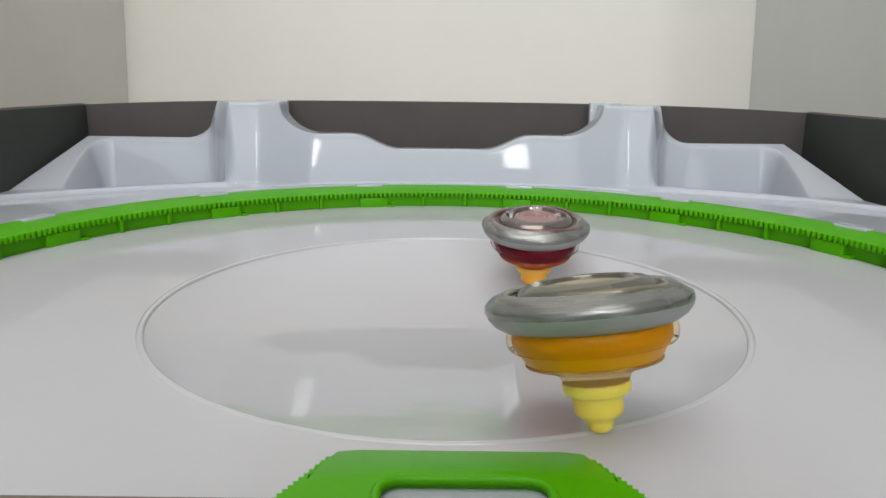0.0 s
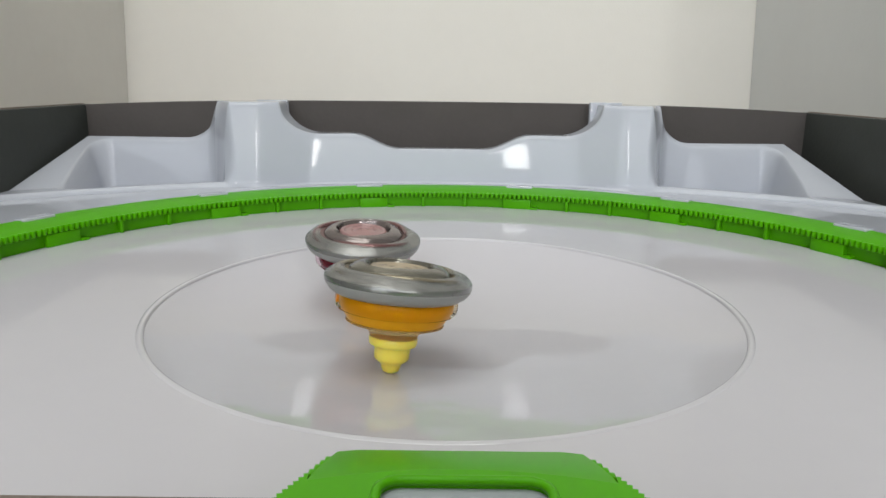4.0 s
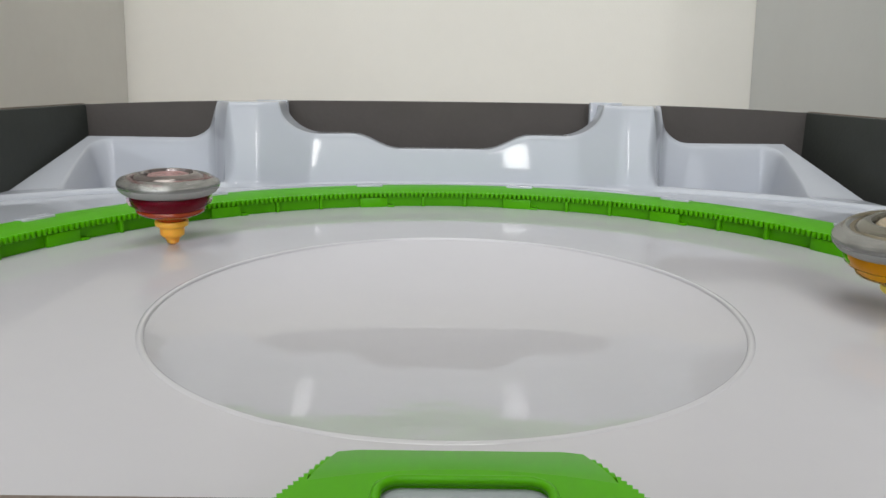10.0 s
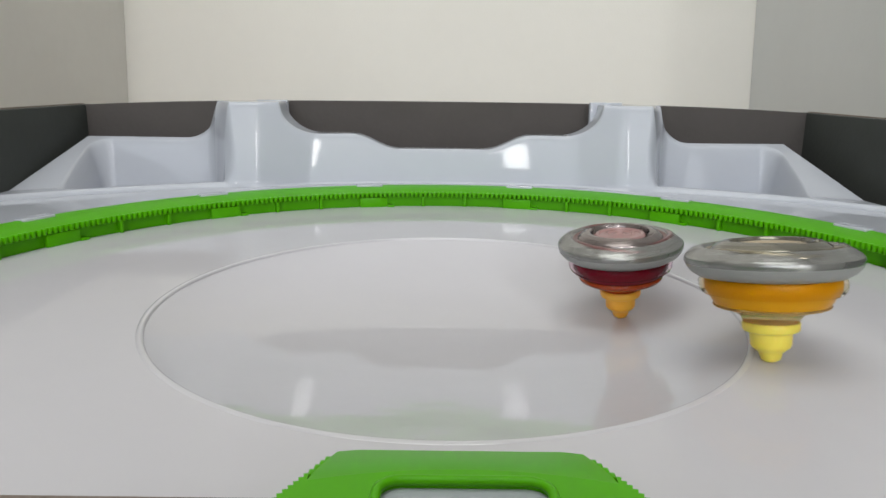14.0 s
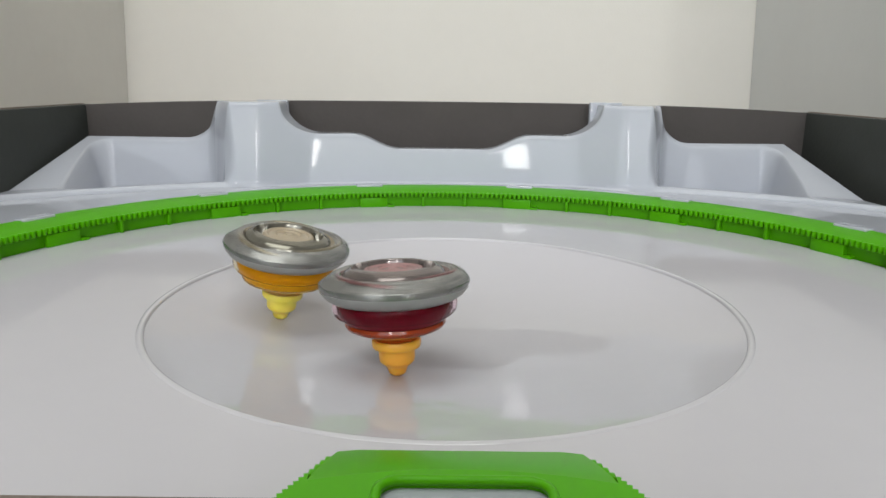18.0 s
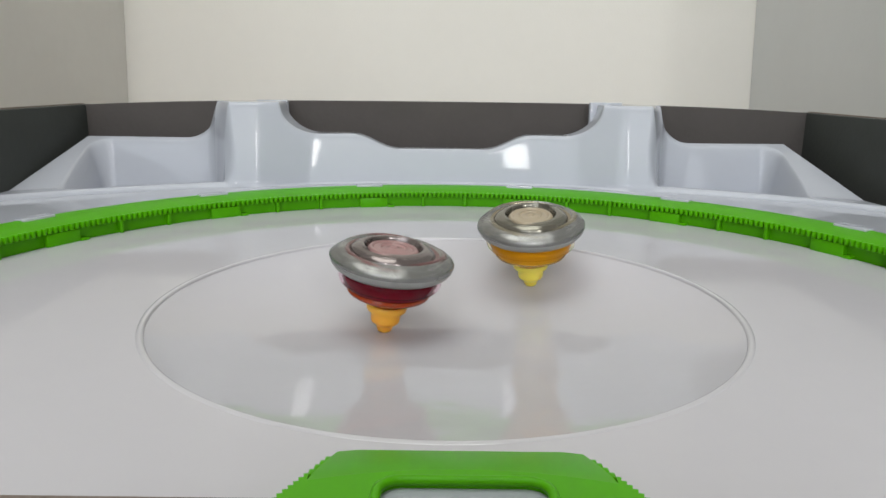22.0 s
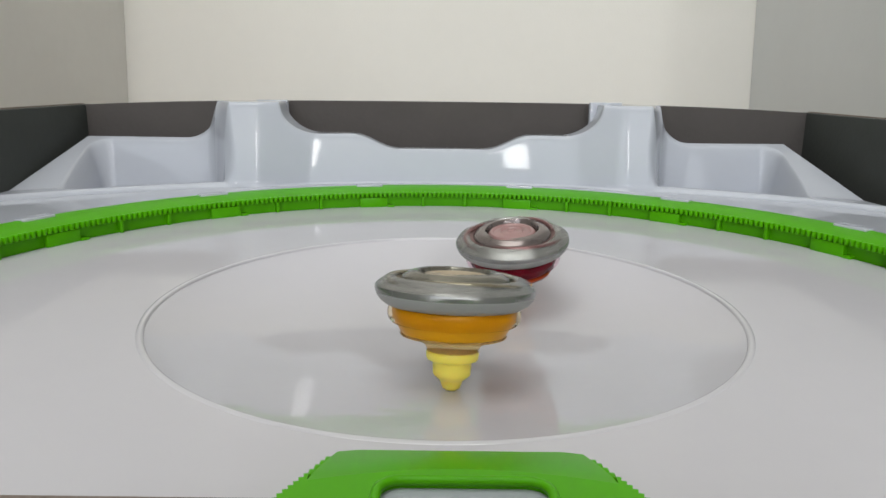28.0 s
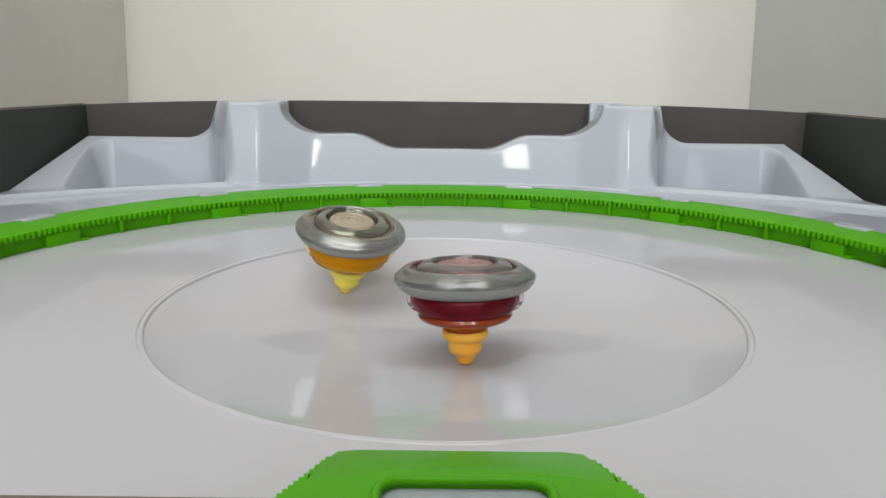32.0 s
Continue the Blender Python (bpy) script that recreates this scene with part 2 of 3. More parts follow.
def face_rise(d, rise):
    """Height on the wall's steep face at the depth d: a lean that grows upwards, then a tight round brow."""
    brow = 0.0026
    h, run, step = 0.0, 0.0, 0.0008
    while h < rise:
        lean = math.tan(radians(min(19, 8 + 12 * h / 0.03)))
        left = rise - h
        if left < brow:
            q = 1 - left / brow
            lean = lean + q / math.sqrt(max(0.02, 1 - q * q))
        if run + lean * step >= d:
            return h + (d - run) / lean
        run += lean * step
        h += step
    return rise


def back_z(x, s):
    """Height of the raised back at x; s runs from its front line to its back edge."""
    u = abs(x - MID)
    lip = LEDGE + 0.0012 + 0.0020 * smooth01(0.105, 0.145, u)
    depth = BACK - curve_y(x)
    # wall and towers: a quick rise with rounded foot and brow
    d = s * depth
    zt = top_z(u)
    wall_len = 0.0115
    t = min(1, d / wall_len)
    if t < 0.12:
        zw = LEDGE + (lip - LEDGE) * smooth01(0, 0.12, t)
    else:
        zw = min(zt, lip + face_rise(d - 0.12 * wall_len, zt - lip))
    # the rim plane round the pocket, sunk to the floor inside a rounded outline
    right = x > MID
    edge = (0.138 + 0.0155 * s) if right else (0.136 + 0.024 * s)
    plane = lip + (rim_z(u, right) - lip) * max(0, (s - 0.2) / 0.8)
    if d < 0.006:
        plane = LEDGE + (lip - LEDGE) * math.sin(math.pi / 2 * min(1, d / 0.0036))
    top = zw + (plane - zw) * smooth01(edge - 0.006, edge + 0.003, u)
    outer = 0.229 + (0.0280 if right else 0.0225) * s
    gaps = ((u - edge + 0.001) * 1.9, (depth - d - 0.004) * 0.8, (d - 0.006) * 1.3, (outer - u) * 0.75)
    inside = POCKET_R - math.sqrt(sum(max(0, POCKET_R - g) ** 2 for g in gaps))
    return top + (-0.010 - top) * smooth01(0, 0.0105, inside)


xs = sorted({round(-SIDE + 2 * SIDE * i / 260, 5) for i in range(261)} | {round(sg * (0.104 + 0.080 * i / 110) + MID, 5) for i in range(111) for sg in (-1, 1)} | {round(sg * (0.200 + 0.058 * i / 110), 5) for i in range(111) for sg in (-1, 1)})
rows = []
for x in xs:
    depth = BACK - curve_y(x)
    ds = [0.0115 * (i / 26) for i in range(27)] + [0.0115 + (depth - 0.0125) * i / 64 for i in range(1, 65)]
    ds = sorted({min(depth, max(0, d)) + 1e-7 * j for j, d in enumerate(ds)})
    near, far = (0.042, 0.0865) if x > 0 else (0.005, 0.032)
    row = [(x * (1 - (near + (far - near) * d / depth) * smooth01(0.19, 0.25, abs(x))), curve_y(x) + d, back_z(x, d / depth)) for d in ds]
    zb = row[-1][2]
    xe = row[-1][0]
    row.insert(0, (x, curve_y(x) - 0.0002, LEDGE - 0.003))
    row += [(xe, BACK + 0.0005, zb - 0.0012), (xe, BACK + 0.001, zb - 0.003), (xe, BACK + 0.003, TABLE)]
    rows.append(row)
part("back_wall", grid_mesh(rows), WHITE_PLASTIC, arena, "glossy white wavy back wall with towers and corner pockets")

for x0, x1, zt in ((-0.1325, -0.1108, 0.0630), (0.1004, 0.1225, 0.0638)):
    part("tower_back", box(bmesh.new(), x0, x1, BACK + 0.0012, BACK + 0.0075, TABLE + 0.01, zt, 0.0008), WHITE_PLASTIC, arena)

# green rail: fourteen alike segments, each with a block, ribs and teeth
SEG = 2 * math.pi / 14
rows = []
for k in range(25):
    a = -SEG / 2 + SEG * k / 24
    c, s = math.sin(a), math.cos(a)
    pr = ((0.2098, -0.004), (0.2098, 0.0050), (0.2078, 0.0053), (0.2072, 0.0057), (0.2072, 0.0065), (0.2080, 0.0070), (0.2240, 0.0087), (0.2262, 0.0090), (0.2266, 0.0086), (0.2266, 0.004))
    rows.append([(r * c, r * s, z) for r, z in pr])
seg_mesh = mesh_of("rail_segment", grid_mesh(rows), GREEN)
BW = 0.0088
block_mesh = mesh_of("block", box(bmesh.new(), -BW, BW, 0.2064, 0.2102, -0.0035, 0.0036, 0.0004), GREEN)
rib_mesh = mesh_of("rib", box(bmesh.new(), -0.0009, 0.0009, 0.2066, 0.2102, -0.0030, 0.0040, 0.0002), GREEN)
foot_mesh = mesh_of("foot", box(bmesh.new(), -0.0022, 0.0022, 0.2058, 0.2102, -0.0038, -0.0012, 0.0003), GREEN)
tooth_mesh = mesh_of("tooth", box(bmesh.new(), -0.00092, 0.00092, 0.2054, 0.2086, 0.0038, 0.0071, 0.0006), GREEN)
tab_mesh = mesh_of("clip_tab", box(bmesh.new(), -0.0085, 0.0085, 0.2222, 0.2290, 0.0070, 0.0096, 0.0005), WHITE_PLASTIC)


def put(name, me, parent, m):
    ob = new(name, me)
    ob.parent = parent
    ob.matrix_basis = m
    return ob


for k in range(14):
    seg = put("rail_segment", seg_mesh, arena, pose(0, 0, 0, 0, 0, -math.degrees(SEG) * k))
    put("block", block_mesh, seg, pose(0, 0, 0, 0, 0, 13.0 - 0.15))
    put("foot", foot_mesh, seg, pose(0, 0, 0, 0, 0, 13.0 - 3.2))
    put("rib", rib_mesh, seg, pose(0, 0, 0, 0, 0, 4.0))
    put("rib", rib_mesh, seg, pose(0, 0, 0, 0, 0, -3.5))
    for j in range(32):
        put("tooth", tooth_mesh, seg, pose(0, 0, 0, 0, 0, math.degrees(SEG) * ((j + 0.5) / 32 - 0.5)))
    put("clip_tab", tab_mesh, arena, pose(0, 0, 0, 0, 0, -math.degrees(SEG) * k + 13.0))

# green tongue that juts into the bowl on the near side
TZ, TM = 0.0066, 0.0030


def crest(n=12):
    """The line where the tongue's sloping brow meets its flat top."""
    out = []
    for k in range(n + 1):
        w = 2 * k / n - 1
        out.append((TM + 0.0284 * w, -0.1240 - 0.0042 * w * w, TZ))
    return out


def slot_loop():
    loop = []
    for cx, cy, a0 in ((0.0147, -0.1314, 0), (-0.0082, -0.1314, 90), (-0.0082, -0.185, 180), (0.0147, -0.185, 270)):
        for q in range(6):
            a = radians(a0 + 18 * q)
            loop.append((cx + 0.0042 * math.cos(a), cy + 0.0042 * math.sin(a)))
    return loop


def tongue():
    """Flat plate with stepped sides and a rounded slot."""
    bm = bmesh.new()
    side = []
    for j in range(56):
        t = j / 55
        x, y = 0.0284 + t * 0.0385, -0.1258 - t * 0.0715
        side.append((x, y))
        side.append((x + 0.0010, y - 0.0002))
    front = [(x, y) for x, y, z in crest()]
    outline = front + [(TM + x, y) for x, y in side] + [(TM - x, y) for x, y in side[::-1]]
    hole = slot_loop()
    for z in (TZ, TZ - 0.0045):
        eds = []
        for loop in (outline, hole):
            vs = [bm.verts.new((x, y, z)) for x, y in loop]
            eds += [bm.edges.new((vs[i], vs[(i + 1) % len(vs)])) for i in range(len(vs))]
        bmesh.ops.triangle_fill(bm, edges=eds, use_beauty=True)
    bm.verts.ensure_lookup_table()
    n0, n1 = len(outline), len(hole)
    for o, n in ((0, n0), (n0, n1)):
        for i in range(n):
            a, b = o + i, o + (i + 1) % n
            bm.faces.new((bm.verts[a], bm.verts[b], bm.verts[b + n0 + n1], bm.verts[a + n0 + n1]))
    return bm


plate = part("rail_tongue", tongue(), GREEN, arena, "green flat tongue with toothed sides and a slot")
rows = []
for k, (x, y, z) in enumerate(crest()):
    w = (x - TM) / 0.0284
    xe = TM + 0.0256 * w
    ye = -0.1094 - 0.0008 * max(0, abs(w) - 0.85) / 0.15
    row = [(x, y, z)]
    for q in range(1, 7):
        e = q / 6
        row.append((x + (xe - x) * e, y + (ye - y) * e, TZ - 0.0045 * e ** 1.25))
    row.append((xe, ye - 0.0004, -0.0008))
    rows.append(row)
brow = part("brow", grid_mesh(rows), GREEN, plate)
for sg in (-1, 1):
    for k in range(1, 5):
        e = (k + 0.5) / 5.5
        x, y = TM + sg * (0.0258 + 0.0028 * e), -0.1104 - 0.0162 * e
        bt = box(bmesh.new(), -0.0009, 0.0009, -0.0010, 0.0010, -0.002, TZ - 0.0045 * (1 - e) ** 1.25 - 0.0004, 0.0003)
        bmesh.ops.transform(bt, matrix=pose(x, y, 0), verts=bt.verts)
        part("brow_tooth", bt, GREEN, plate)
loop = slot_loop()
rows = []
for i, (x, y) in enumerate(loop):
    ax, ay = loop[i - 1]
    bx, by = loop[(i + 1) % len(loop)]
    ln = math.hypot(bx - ax, by - ay)
    nx, ny = (by - ay) / ln, -(bx - ax) / ln
    rows.append([(x + nx * (0.0002 + 0.0010 * math.cos(a)), y + ny * (0.0002 + 0.0010 * math.cos(a)), TZ - 0.0004 + 0.0010 * math.sin(a)) for a in [math.pi * 2 * q / 10 for q in range(11)]])
part("slot_rim", grid_mesh(rows, close=True), GREEN, plate)
part("slot_floor", box(bmesh.new(), -0.016, 0.0225, -0.192, -0.1265, -0.003, TZ - 0.0020, 0.0003), WHITE_PLASTIC, arena)

strip = thing("card_strip", "brown card edge lying close under the view", "card strip", at=(0, -0.226, TABLE))
part("card_edge", box(bmesh.new(), -0.06, 0.06, -0.001, 0.001, 0.0, 0.06700 - TABLE, 0.0003), STRIP_CARD, strip)


# ---- the spinning tops ----
def spinning_top(label, low, disc, skirt, wing, tip, cap, inner, crown, streak_ridge, tip_line, neck_line, rimmed=False):
    top = thing("spinning_top", label, "spinning top", "spinning tops")
    mr, mm = 0.000968, 0.001
    def turned(pts, *a):
        return lathe([(r * mr, z * mm) for r, z in pts], *a)
    part("tip", turned(tip_line, 64), tip, top)
    part("collar", turned([(0, 9.0), (6.9, 9.0), (7.6, 9.3), (7.9, 9.9), (8.0, 11.4), (7.6, 12.0), (0, 12.0)], 64), tip, top)
    part("neck", turned(neck_line, 72), skirt, top)
    part("disc", turned([(0, low), (15.4 - 1.2 * (18 - low), low), (16.4 - 0.5 * (18 - low), low + 0.5), (17.1, 19.4), (17.3, 20.4), (18.0, 21.2), (18.3, 22.8), (18.2, 24.5), (17.5, 25.4), (0, 25.4)], 96, 12, 0.006), disc, top)
    # clear ring stands in for the blur of the disc's spinning lobes
    part("lobe_blur", turned([(17.6, 20.2), (19.0, 20.4), (19.7, 21.2), (20.0, 22.6), (19.9, 24.0), (19.3, 24.8), (17.6, 24.9)], 96, 12, 0.006), wing, top)
    if rimmed:
        part("flange_rim", turned([(15.7, 16.4), (16.0, 16.5), (16.1, 16.7), (16.0, 16.9), (15.7, 17.0)], 96), skirt, top)
    part("under_bevel", turned([(15.5, 25.3), (19.0, 25.1), (20.4, 25.3), (22.3, 26.5), (23.5, 28.0), (23.9, 29.0)], 108), SILVER_DULL, top)
    # the rim is a little uneven, as if cut in many small facets
    rim = random.Random(7)
    wob = [rim.uniform(-1, 1) for k in range(36)]
    rows = []
    for k in range(72):
        a = 2 * math.pi * k / 72
        w = 1.7 * wob[k // 2]
        pts = ((23.9, 29.0), (24.1 + 0.15 * w, 29.8), (24.0 + 0.2 * w, 30.7), (23.3 + 0.35 * w, 31.4 + 0.15 * w), (21.6 + 0.4 * w, 32.6 + 0.3 * w), (19.9, 33.5 + 0.2 * w), (19.2, 33.6), (18.5, 33.2), (17.6, 32.6), (16.0, 32.4))
        rows.append([(r * mr * math.cos(a), r * mr * math.sin(a), z * mm) for r, z in pts])
    part("metal_ring", grid_mesh(rows, close=True), SILVER, top)
    # added ridges that break the upper face's highlights into streaks
    for k in range(3):
        rows = []
        for q in range(19):
            e = q / 18
            a = radians(120 * k + 95 * e)
            r, h, wd = 17.0 + 4.2 * e, 33.3 + 0.9 * math.sin(math.pi * e) - 1.0 * e, 1.3 * math.sin(math.pi * (0.12 + 0.8 * e))
            rows.append([((r + wd * math.cos(b)) * mr * math.cos(a), (r + wd * math.cos(b)) * mr * math.sin(a), (h - 0.5 + 0.8 * math.sin(b)) * mm) for b in [math.pi * n / 6 for n in range(7)]])
        part("streak_ridge", grid_mesh(rows), streak_ridge, top)
    part("inner_plate", turned([(0, 31.2), (10.6, 31.2), (15.0, 32.0), (18.0, 32.9), (18.0, 30.0), (0, 30.0)], 72), inner, top)
    # raised crown, broken by two notches beside the cap
    rows = []
    for k in range(96):
        a = 2 * math.pi * k / 96
        dip = max(0, abs(math.cos(a)) - 0.90) / 0.10
        lift = 1 - 0.75 * smooth01(0, 0.5, dip)
        rows.append([(r * mr * math.cos(a), r * mr * math.sin(a), (31.2 + (z - 31.2) * (lift if r < 13.4 else 1)) * mm) for r, z in ((10.6, 31.2), (10.8, 34.2), (11.4, 35.1), (12.3, 35.3), (13.4, 35.0), (14.6, 34.5), (15.9, 33.6), (16.5, 32.9), (16.6, 31.2))])
    part("crown", grid_mesh(rows, close=True), crown, top)
    part("cap", turned([(0, 33.9), (1.0, 34.0), (1.5, 34.3), (2.1, 33.9), (4.3, 33.8), (4.9, 34.3), (5.6, 33.9), (7.6, 33.9), (8.2, 34.4), (9.2, 34.3), (9.9, 33.6), (10.0, 31.2), (0, 31.2)], 72), cap, top)
    return top


def tip_plastic(name, colour):
    m = material(name, colour, 0.35)
    b = m.node_tree.nodes["Principled BSDF"]
    b.inputs["Subsurface Weight"].default_value = 0.6
    b.inputs["Subsurface Radius"].default_value = (1.0, 0.7, 0.3)
    b.inputs["Subsurface Scale"].default_value = 0.004
    return m


def clear_plastic(name, colour, rough=0.15, transmission=0.45, ior=1.46):
    return material(name, colour, rough, vary=0.04, scale=120, transmission=transmission, ior=ior)


red_top = spinning_top("spinning top with silver ring, dark red disc and orange tip", 18.0, clear_plastic("red_clear", (0.15, 0.001, 0.010), 0.25, 0.1, 1.33), clear_plastic("orange_clear", (0.52, 0.07, 0.015), 0.12, 0.45),
                       clear_plastic("red_pale", (0.88, 0.70, 0.77), 0.05, 1.0, 1.025), tip_plastic("orange_plastic", (1.0, 0.46, 0.055)), material("pink_cap", (0.30, 0.175, 0.17), 0.25),
                       material("brown_plate", (0.15, 0.075, 0.07), 0.3, metal=0.4), streaked_metal("rose_smoke", (0.21, 0.18, 0.175), 0.15, 0.72), material("rose_streak", (0.20, 0.10, 0.10), 0.14, metal=0.6),
                       [(0, 0), (1.6, 0.1), (2.7, 0.8), (3.1, 1.9), (3.4, 2.9), (4.0, 3.4), (5.2, 4.3), (5.7, 5.0), (5.8, 6.2), (5.9, 8.6), (6.2, 9.1), (0, 9.1)],
                       [(0, 11.9), (7.0, 11.9), (7.6, 12.6), (8.8, 13.9), (12.0, 14.6), (14.2, 15.4), (15.8, 16.3), (16.3, 17.2), (16.0, 18.1), (0, 18.1)])
gold_top = spinning_top("spinning top with silver ring, amber disc and yellow tip", 16.6, clear_plastic("amber_clear", (0.74, 0.345, 0.003), 0.3, 0.2, 1.3), clear_plastic("smoke_clear", (0.86, 0.66, 0.32), 0.2, 0.85, 1.06),
                        clear_plastic("amber_pale", (0.96, 0.84, 0.62), 0.05, 1.0, 1.025), tip_plastic("yellow_plastic", (1.0, 0.77, 0.12)), material("cream_cap", (0.35, 0.29, 0.205), 0.25),
                        material("khaki_plate", (0.21, 0.175, 0.115), 0.3, metal=0.4), streaked_metal("khaki_smoke", (0.20, 0.19, 0.16), 0.15, 0.72), material("khaki_streak", (0.24, 0.21, 0.15), 0.14, metal=0.6),
                        [(0, 0), (1.6, 0.1), (2.7, 0.8), (3.1, 1.9), (3.4, 2.9), (4.0, 3.4), (5.2, 4.3), (5.7, 5.0), (5.8, 6.2), (5.9, 8.6), (6.2, 9.1), (0, 9.1)],
                        [(0, 11.9), (7.8, 11.9), (8.3, 13.4), (10.6, 15.0), (14.0, 15.9), (15.5, 16.3), (15.9, 16.7), (15.6, 17.1), (14.6, 17.6), (0, 17.6)], True)


# ---- what moves: seconds, x and y of the tip on the floor, lean towards +x and +y beyond the floor's own slope, degrees ----
RED_ROWS = [
    (0, 0.0394, 0.0581, 5, 2), (0.5, 0.0252, 0.0638, 3, 1.5), (1, 0.0072, 0.0646, 1, 1), (1.5, -0.0084, 0.0614, -1, 1),
    (2, -0.0172, 0.0559, -3, 1), (2.5, -0.0257, 0.0519, -4, 1.5), (3, -0.0359, 0.0449, -5, 2), (3.5, -0.0391, 0.0344, -4, 2),
    (4, -0.0352, 0.0383, -3, 2), (4.75, -0.0313, 0.0698, -1.5, 2), (5.5, -0.0402, 0.0866, 0, 2), (6, -0.0449, 0.0795, 0, 2),
    (6.5, -0.0588, 0.0809, 0, 2), (7, -0.0624, 0.0721, 0, 2), (7.5, -0.0573, 0.0576, 0, 0), (7.7, -0.0515, 0.0566, -2.4, 0.8),
    (8, -0.0849, 0.0547, -6, 2), (8.5, -0.1265, 0.0924, -2, 3), (9, -0.1353, 0.0965, -1, 2), (9.5, -0.1379, 0.0966, -4, 3),
    (10, -0.1326, 0.0886, -6, 3), (10.5, -0.1205, 0.0771, -5, 2.5), (11, -0.1012, 0.0582, -4, 0), (11.5, -0.0809, 0.0404, -2, -2),
    (12, -0.0545, 0.0163, -3, -4), (12.5, -0.0191, -0.0043, -1.5, -6.5), (13, 0.0153, -0.0084, 0, -9), (13.5, 0.0476, 0.0027, 2.5, -4),
    (14, 0.0691, 0.0190, 5, 1), (14.5, 0.0723, 0.0349, 3.3, 1), (15, 0.0614, 0.0587, 1.7, 1), (15.75, 0.0359, 0.0549, -0.8, 1),
    (16.5, 0.0173, 0.0285, -3.3, 1), (17, 0.0032, 0.0073, -5, 1), (17.5, -0.0085, -0.0157, -5, -0.5), (18, -0.0149, -0.0371, -5, -2),
    (18.5, -0.0166, -0.0542, -4, -2), (19, -0.0142, -0.0657, -3, -2), (19.5, -0.0103, -0.0683, -1, -2), (20, -0.0058, -0.0626, 1, -2),
    (20.5, -0.0028, -0.0488, 2.5, -2), (21, -0.0024, -0.0287, 4, -2), (21.5, -0.0062, -0.0046, 3, -1.5), (22, -0.0236, 0.0123, 2, -1),
    (22.5, -0.0425, 0.0153, 1, -0.5), (23, -0.0484, 0.0168, 0, 0), (23.5, -0.0500, 0.0177, -0.5, -0.5), (24, -0.0460, 0.0199, -1, -1),
    (24.5, -0.0375, 0.0230, -0.5, -1.5), (25, -0.0268, 0.0257, 0, -2), (25.5, -0.0146, 0.0310, 0, -1.8), (26, 0.0031, 0.0427, 0, -1.7),
    (26.75, 0.0307, 0.0530, 0, -1.4), (27.5, 0.0313, 0.0468, 0, -1.2), (28, 0.0300, 0.0431, 0, -1), (28.5, 0.0321, 0.0328, 0, -1.5),
    (29, 0.0335, 0.0256, 0, -2), (29.5, 0.0331, 0.0177, 0, -1.5), (30, 0.0302, 0.0091, 0, -1), (30.5, 0.0253, -0.0012, 0.2, -1),
    (31, 0.0199, -0.0094, 0.5, -1), (31.5, 0.0135, -0.0179, 0.2, 0), (32, 0.0069, -0.0235, 0, 1),
]
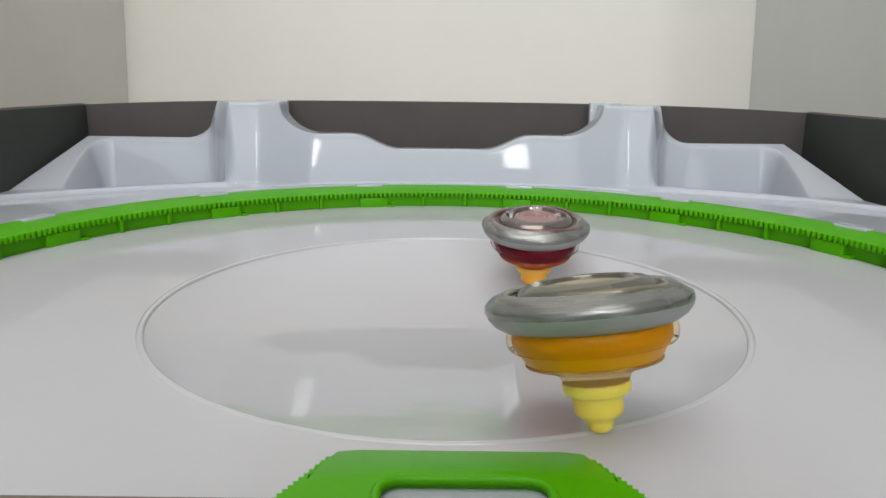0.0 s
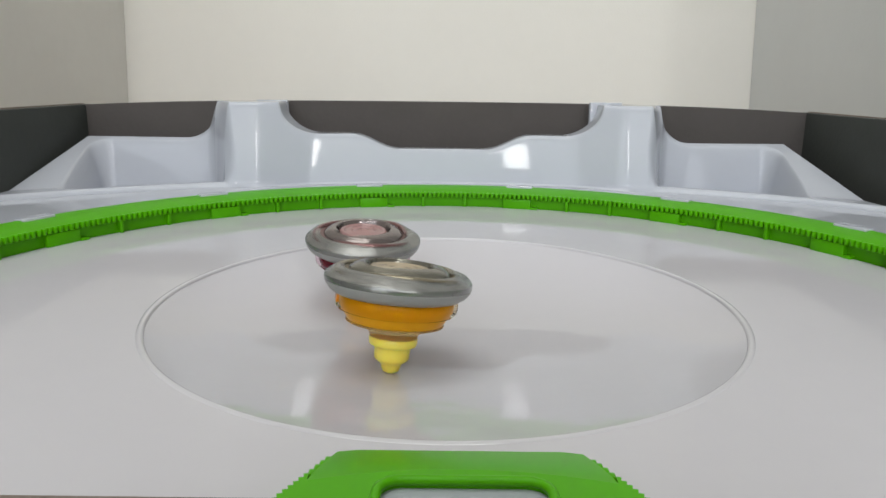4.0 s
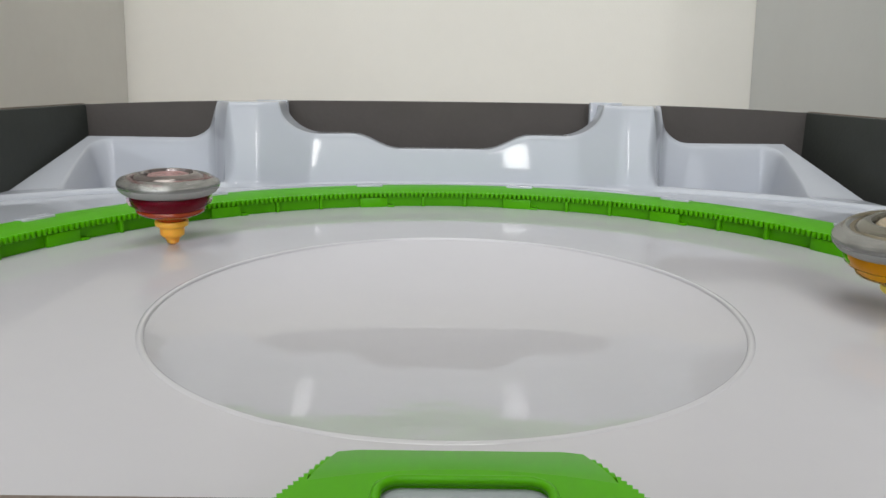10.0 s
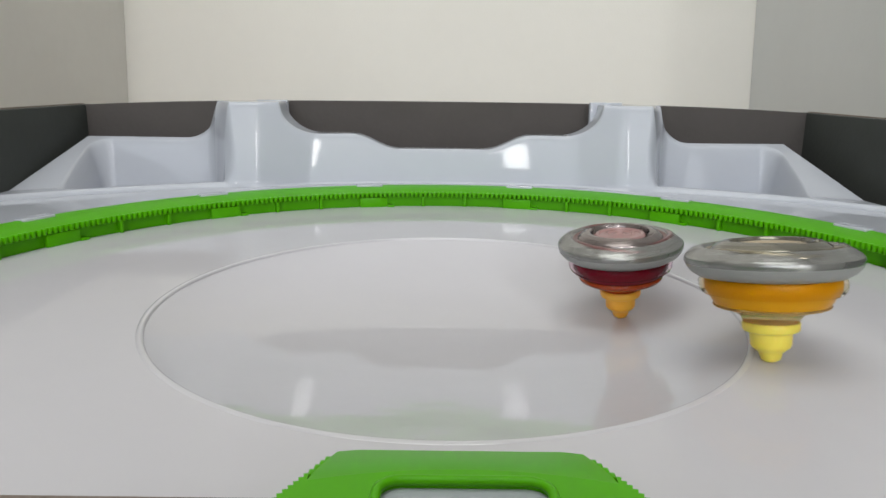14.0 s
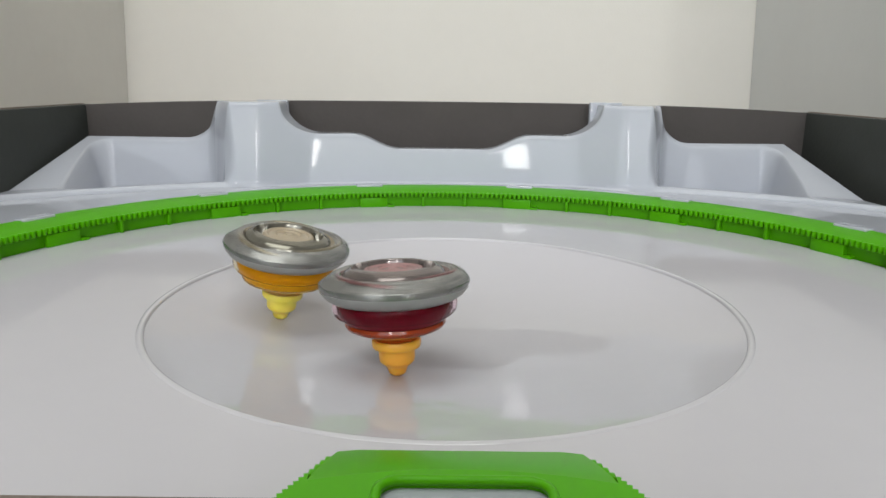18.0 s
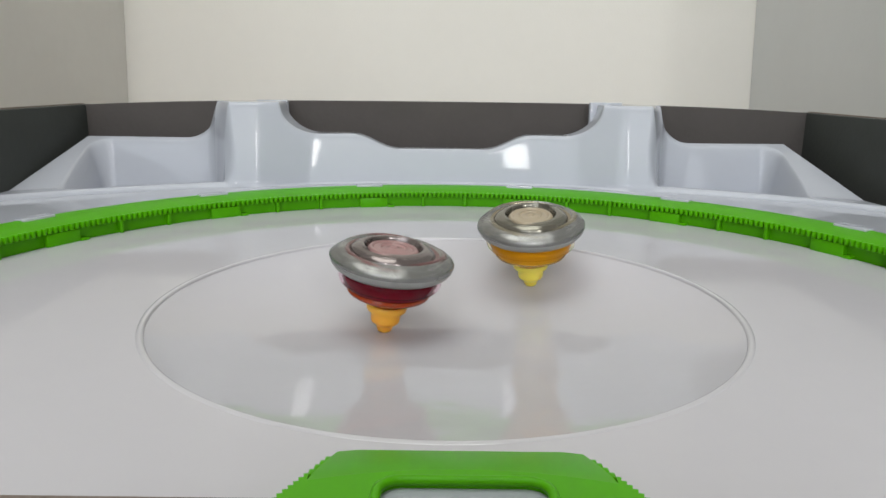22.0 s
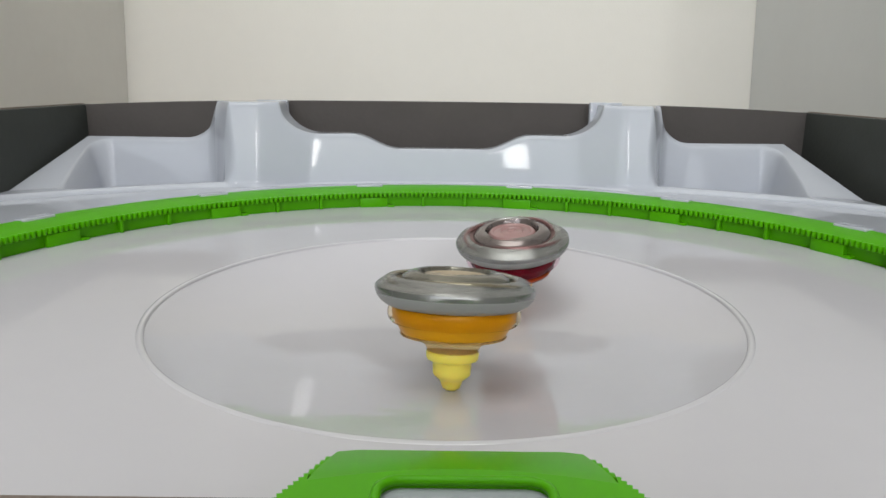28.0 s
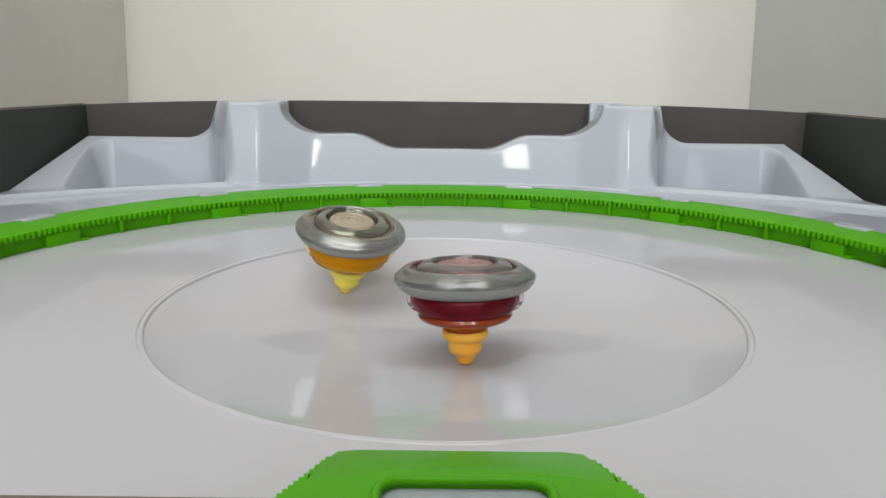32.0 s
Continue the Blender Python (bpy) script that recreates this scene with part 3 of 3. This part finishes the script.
GOLD_ROWS = [
    (0, 0.0355, -0.0968, -4, 4), (0.5, 0.0275, -0.0822, -2, 4.5), (1, 0.0198, -0.0595, 0, 5), (1.5, 0.0062, -0.0344, 1.5, 5.5),
    (2, -0.0135, -0.0291, 3, 6), (2.5, -0.0271, -0.0489, 1.8, 4), (3, -0.0374, -0.0492, 0.5, 2), (3.5, -0.0331, -0.0389, 1.2, 1.6),
    (4, -0.0175, -0.0351, 1.9, 1.2), (4.75, 0.0024, -0.0202, 2.9, 0.6), (5.5, 0.0036, -0.0042, 4, 0), (6, -0.0101, 0.0321, 5, 2),
    (6.5, -0.0120, 0.0291, 2.5, -1), (7, -0.0125, 0.0173, 0, -4), (7.5, -0.0077, 0.0229, 0, -3), (7.7, -0.0035, 0.0267, 2.4, -2.6),
    (8, 0.0436, 0.0004, 6, -2), (8.5, 0.0984, -0.0270, 2, -5), (9, 0.1141, -0.0211, 0, -5), (9.5, 0.1371, -0.0183, 0, -4.5),
    (10, 0.1628, -0.0064, 0, -4), (10.5, 0.1775, -0.0071, 0.4, -3.2), (11, 0.1815, -0.0127, 0.8, -2.4), (11.5, 0.1800, -0.0212, 1.2, -1.6),
    (12, 0.1740, -0.0293, 1.6, -0.8), (12.5, 0.1540, -0.0423, 2, 0), (13, 0.1377, -0.0520, 3, 2.7), (13.5, 0.1182, -0.0548, 4, 5.3),
    (14, 0.0936, -0.0539, 5, 4), (14.5, 0.0652, -0.0333, 4.5, 7.2), (15, 0.0288, -0.0083, 4, 6.3), (15.75, -0.0327, 0.0158, 3.2, 5.1),
    (16.5, -0.0664, 0.0221, 2.5, 3.8), (17, -0.0769, 0.0164, 2, 3), (17.5, -0.0753, 0.0154, 0.5, 1), (18, -0.0643, 0.0160, -1, -1),
    (18.5, -0.0466, 0.0086, 1, -2.5), (19, -0.0301, 0.0206, 3, -4), (19.5, -0.0140, 0.0324, 4, -3.5), (20, 0.0014, 0.0463, 5, -3),
    (20.5, 0.0112, 0.0531, 4.5, -3), (21, 0.0153, 0.0577, 4, -3), (21.5, 0.0237, 0.0606, 3, -2.5), (22, 0.0388, 0.0619, 2, -2),
    (22.5, 0.0580, 0.0648, 0, -1.5), (23, 0.0630, 0.0621, -2, -1), (23.5, 0.0607, 0.0560, -3, -0.5), (24, 0.0525, 0.0422, -4, 0),
    (24.5, 0.0428, 0.0204, -5, 1), (25, 0.0356, -0.0043, -6, 2), (25.5, 0.0324, -0.0302, -4.7, 1.8), (26, 0.0328, -0.0512, -3.3, 1.7),
    (26.75, 0.0270, -0.0623, -1.3, 1.4), (27.5, 0.0136, -0.0584, 0.7, 1.2), (28, 0.0017, -0.0525, 2, 1), (28.5, -0.0113, -0.0379, 2.5, 2),
    (29, -0.0252, -0.0213, 3, 3), (29.5, -0.0379, -0.0035, 2.5, 1.5), (30, -0.0474, 0.0154, 2, 0), (30.5, -0.0536, 0.0291, 2.5, 0),
    (31, -0.0552, 0.0413, 3, 0), (31.5, -0.0519, 0.0487, 2, -1), (32, -0.0439, 0.0522, 1, -2),
]


def along(rows, t):
    """The row at t: a smooth curve through the rows."""
    i = 0
    while i < len(rows) - 2 and rows[i + 1][0] <= t:
        i += 1
    p1, p2 = rows[i], rows[i + 1]
    p0, p3 = rows[max(0, i - 1)], rows[min(len(rows) - 1, i + 2)]
    span = p2[0] - p1[0]
    u = min(1, max(0, (t - p1[0]) / span))
    out = []
    for k in range(1, 5):
        m1 = (p2[k] - p0[k]) / max(1e-6, p2[0] - p0[0]) * span
        m2 = (p3[k] - p1[k]) / max(1e-6, p3[0] - p1[0]) * span
        out.append((2 * u ** 3 - 3 * u * u + 1) * p1[k] + (u ** 3 - 2 * u * u + u) * m1 + (3 * u * u - 2 * u ** 3) * p2[k] + (u ** 3 - u * u) * m2)
    return out


def spin_rows(rows, sense):
    """A pose for each thirtieth of a second: the tip on the floor, the axis square to it and leaning, the whole spinning."""
    out = []
    for n in range(32 * FPS + 1):
        t = n / FPS
        x, y, lx, ly = along(rows, t)
        r = max(1e-6, math.hypot(x, y))
        grade = floor_grade(r) if r < R else 0.16
        axis = Vector((-x / r * grade + math.tan(radians(lx)), -y / r * grade + math.tan(radians(ly)), 1)).normalized()
        turn = Vector((0, 0, 1)).rotation_difference(axis).to_matrix().to_4x4()
        out.append((t, Matrix.Translation((x, y, floor_at(x, y) + 0.0001)) @ turn @ pose(0, 0, 0, 0, 0, sense * 77.0 * n)))
    return out


def motions():
    walk(red_top, spin_rows(RED_ROWS, 1))
    walk(gold_top, spin_rows(GOLD_ROWS, 1))


motions()
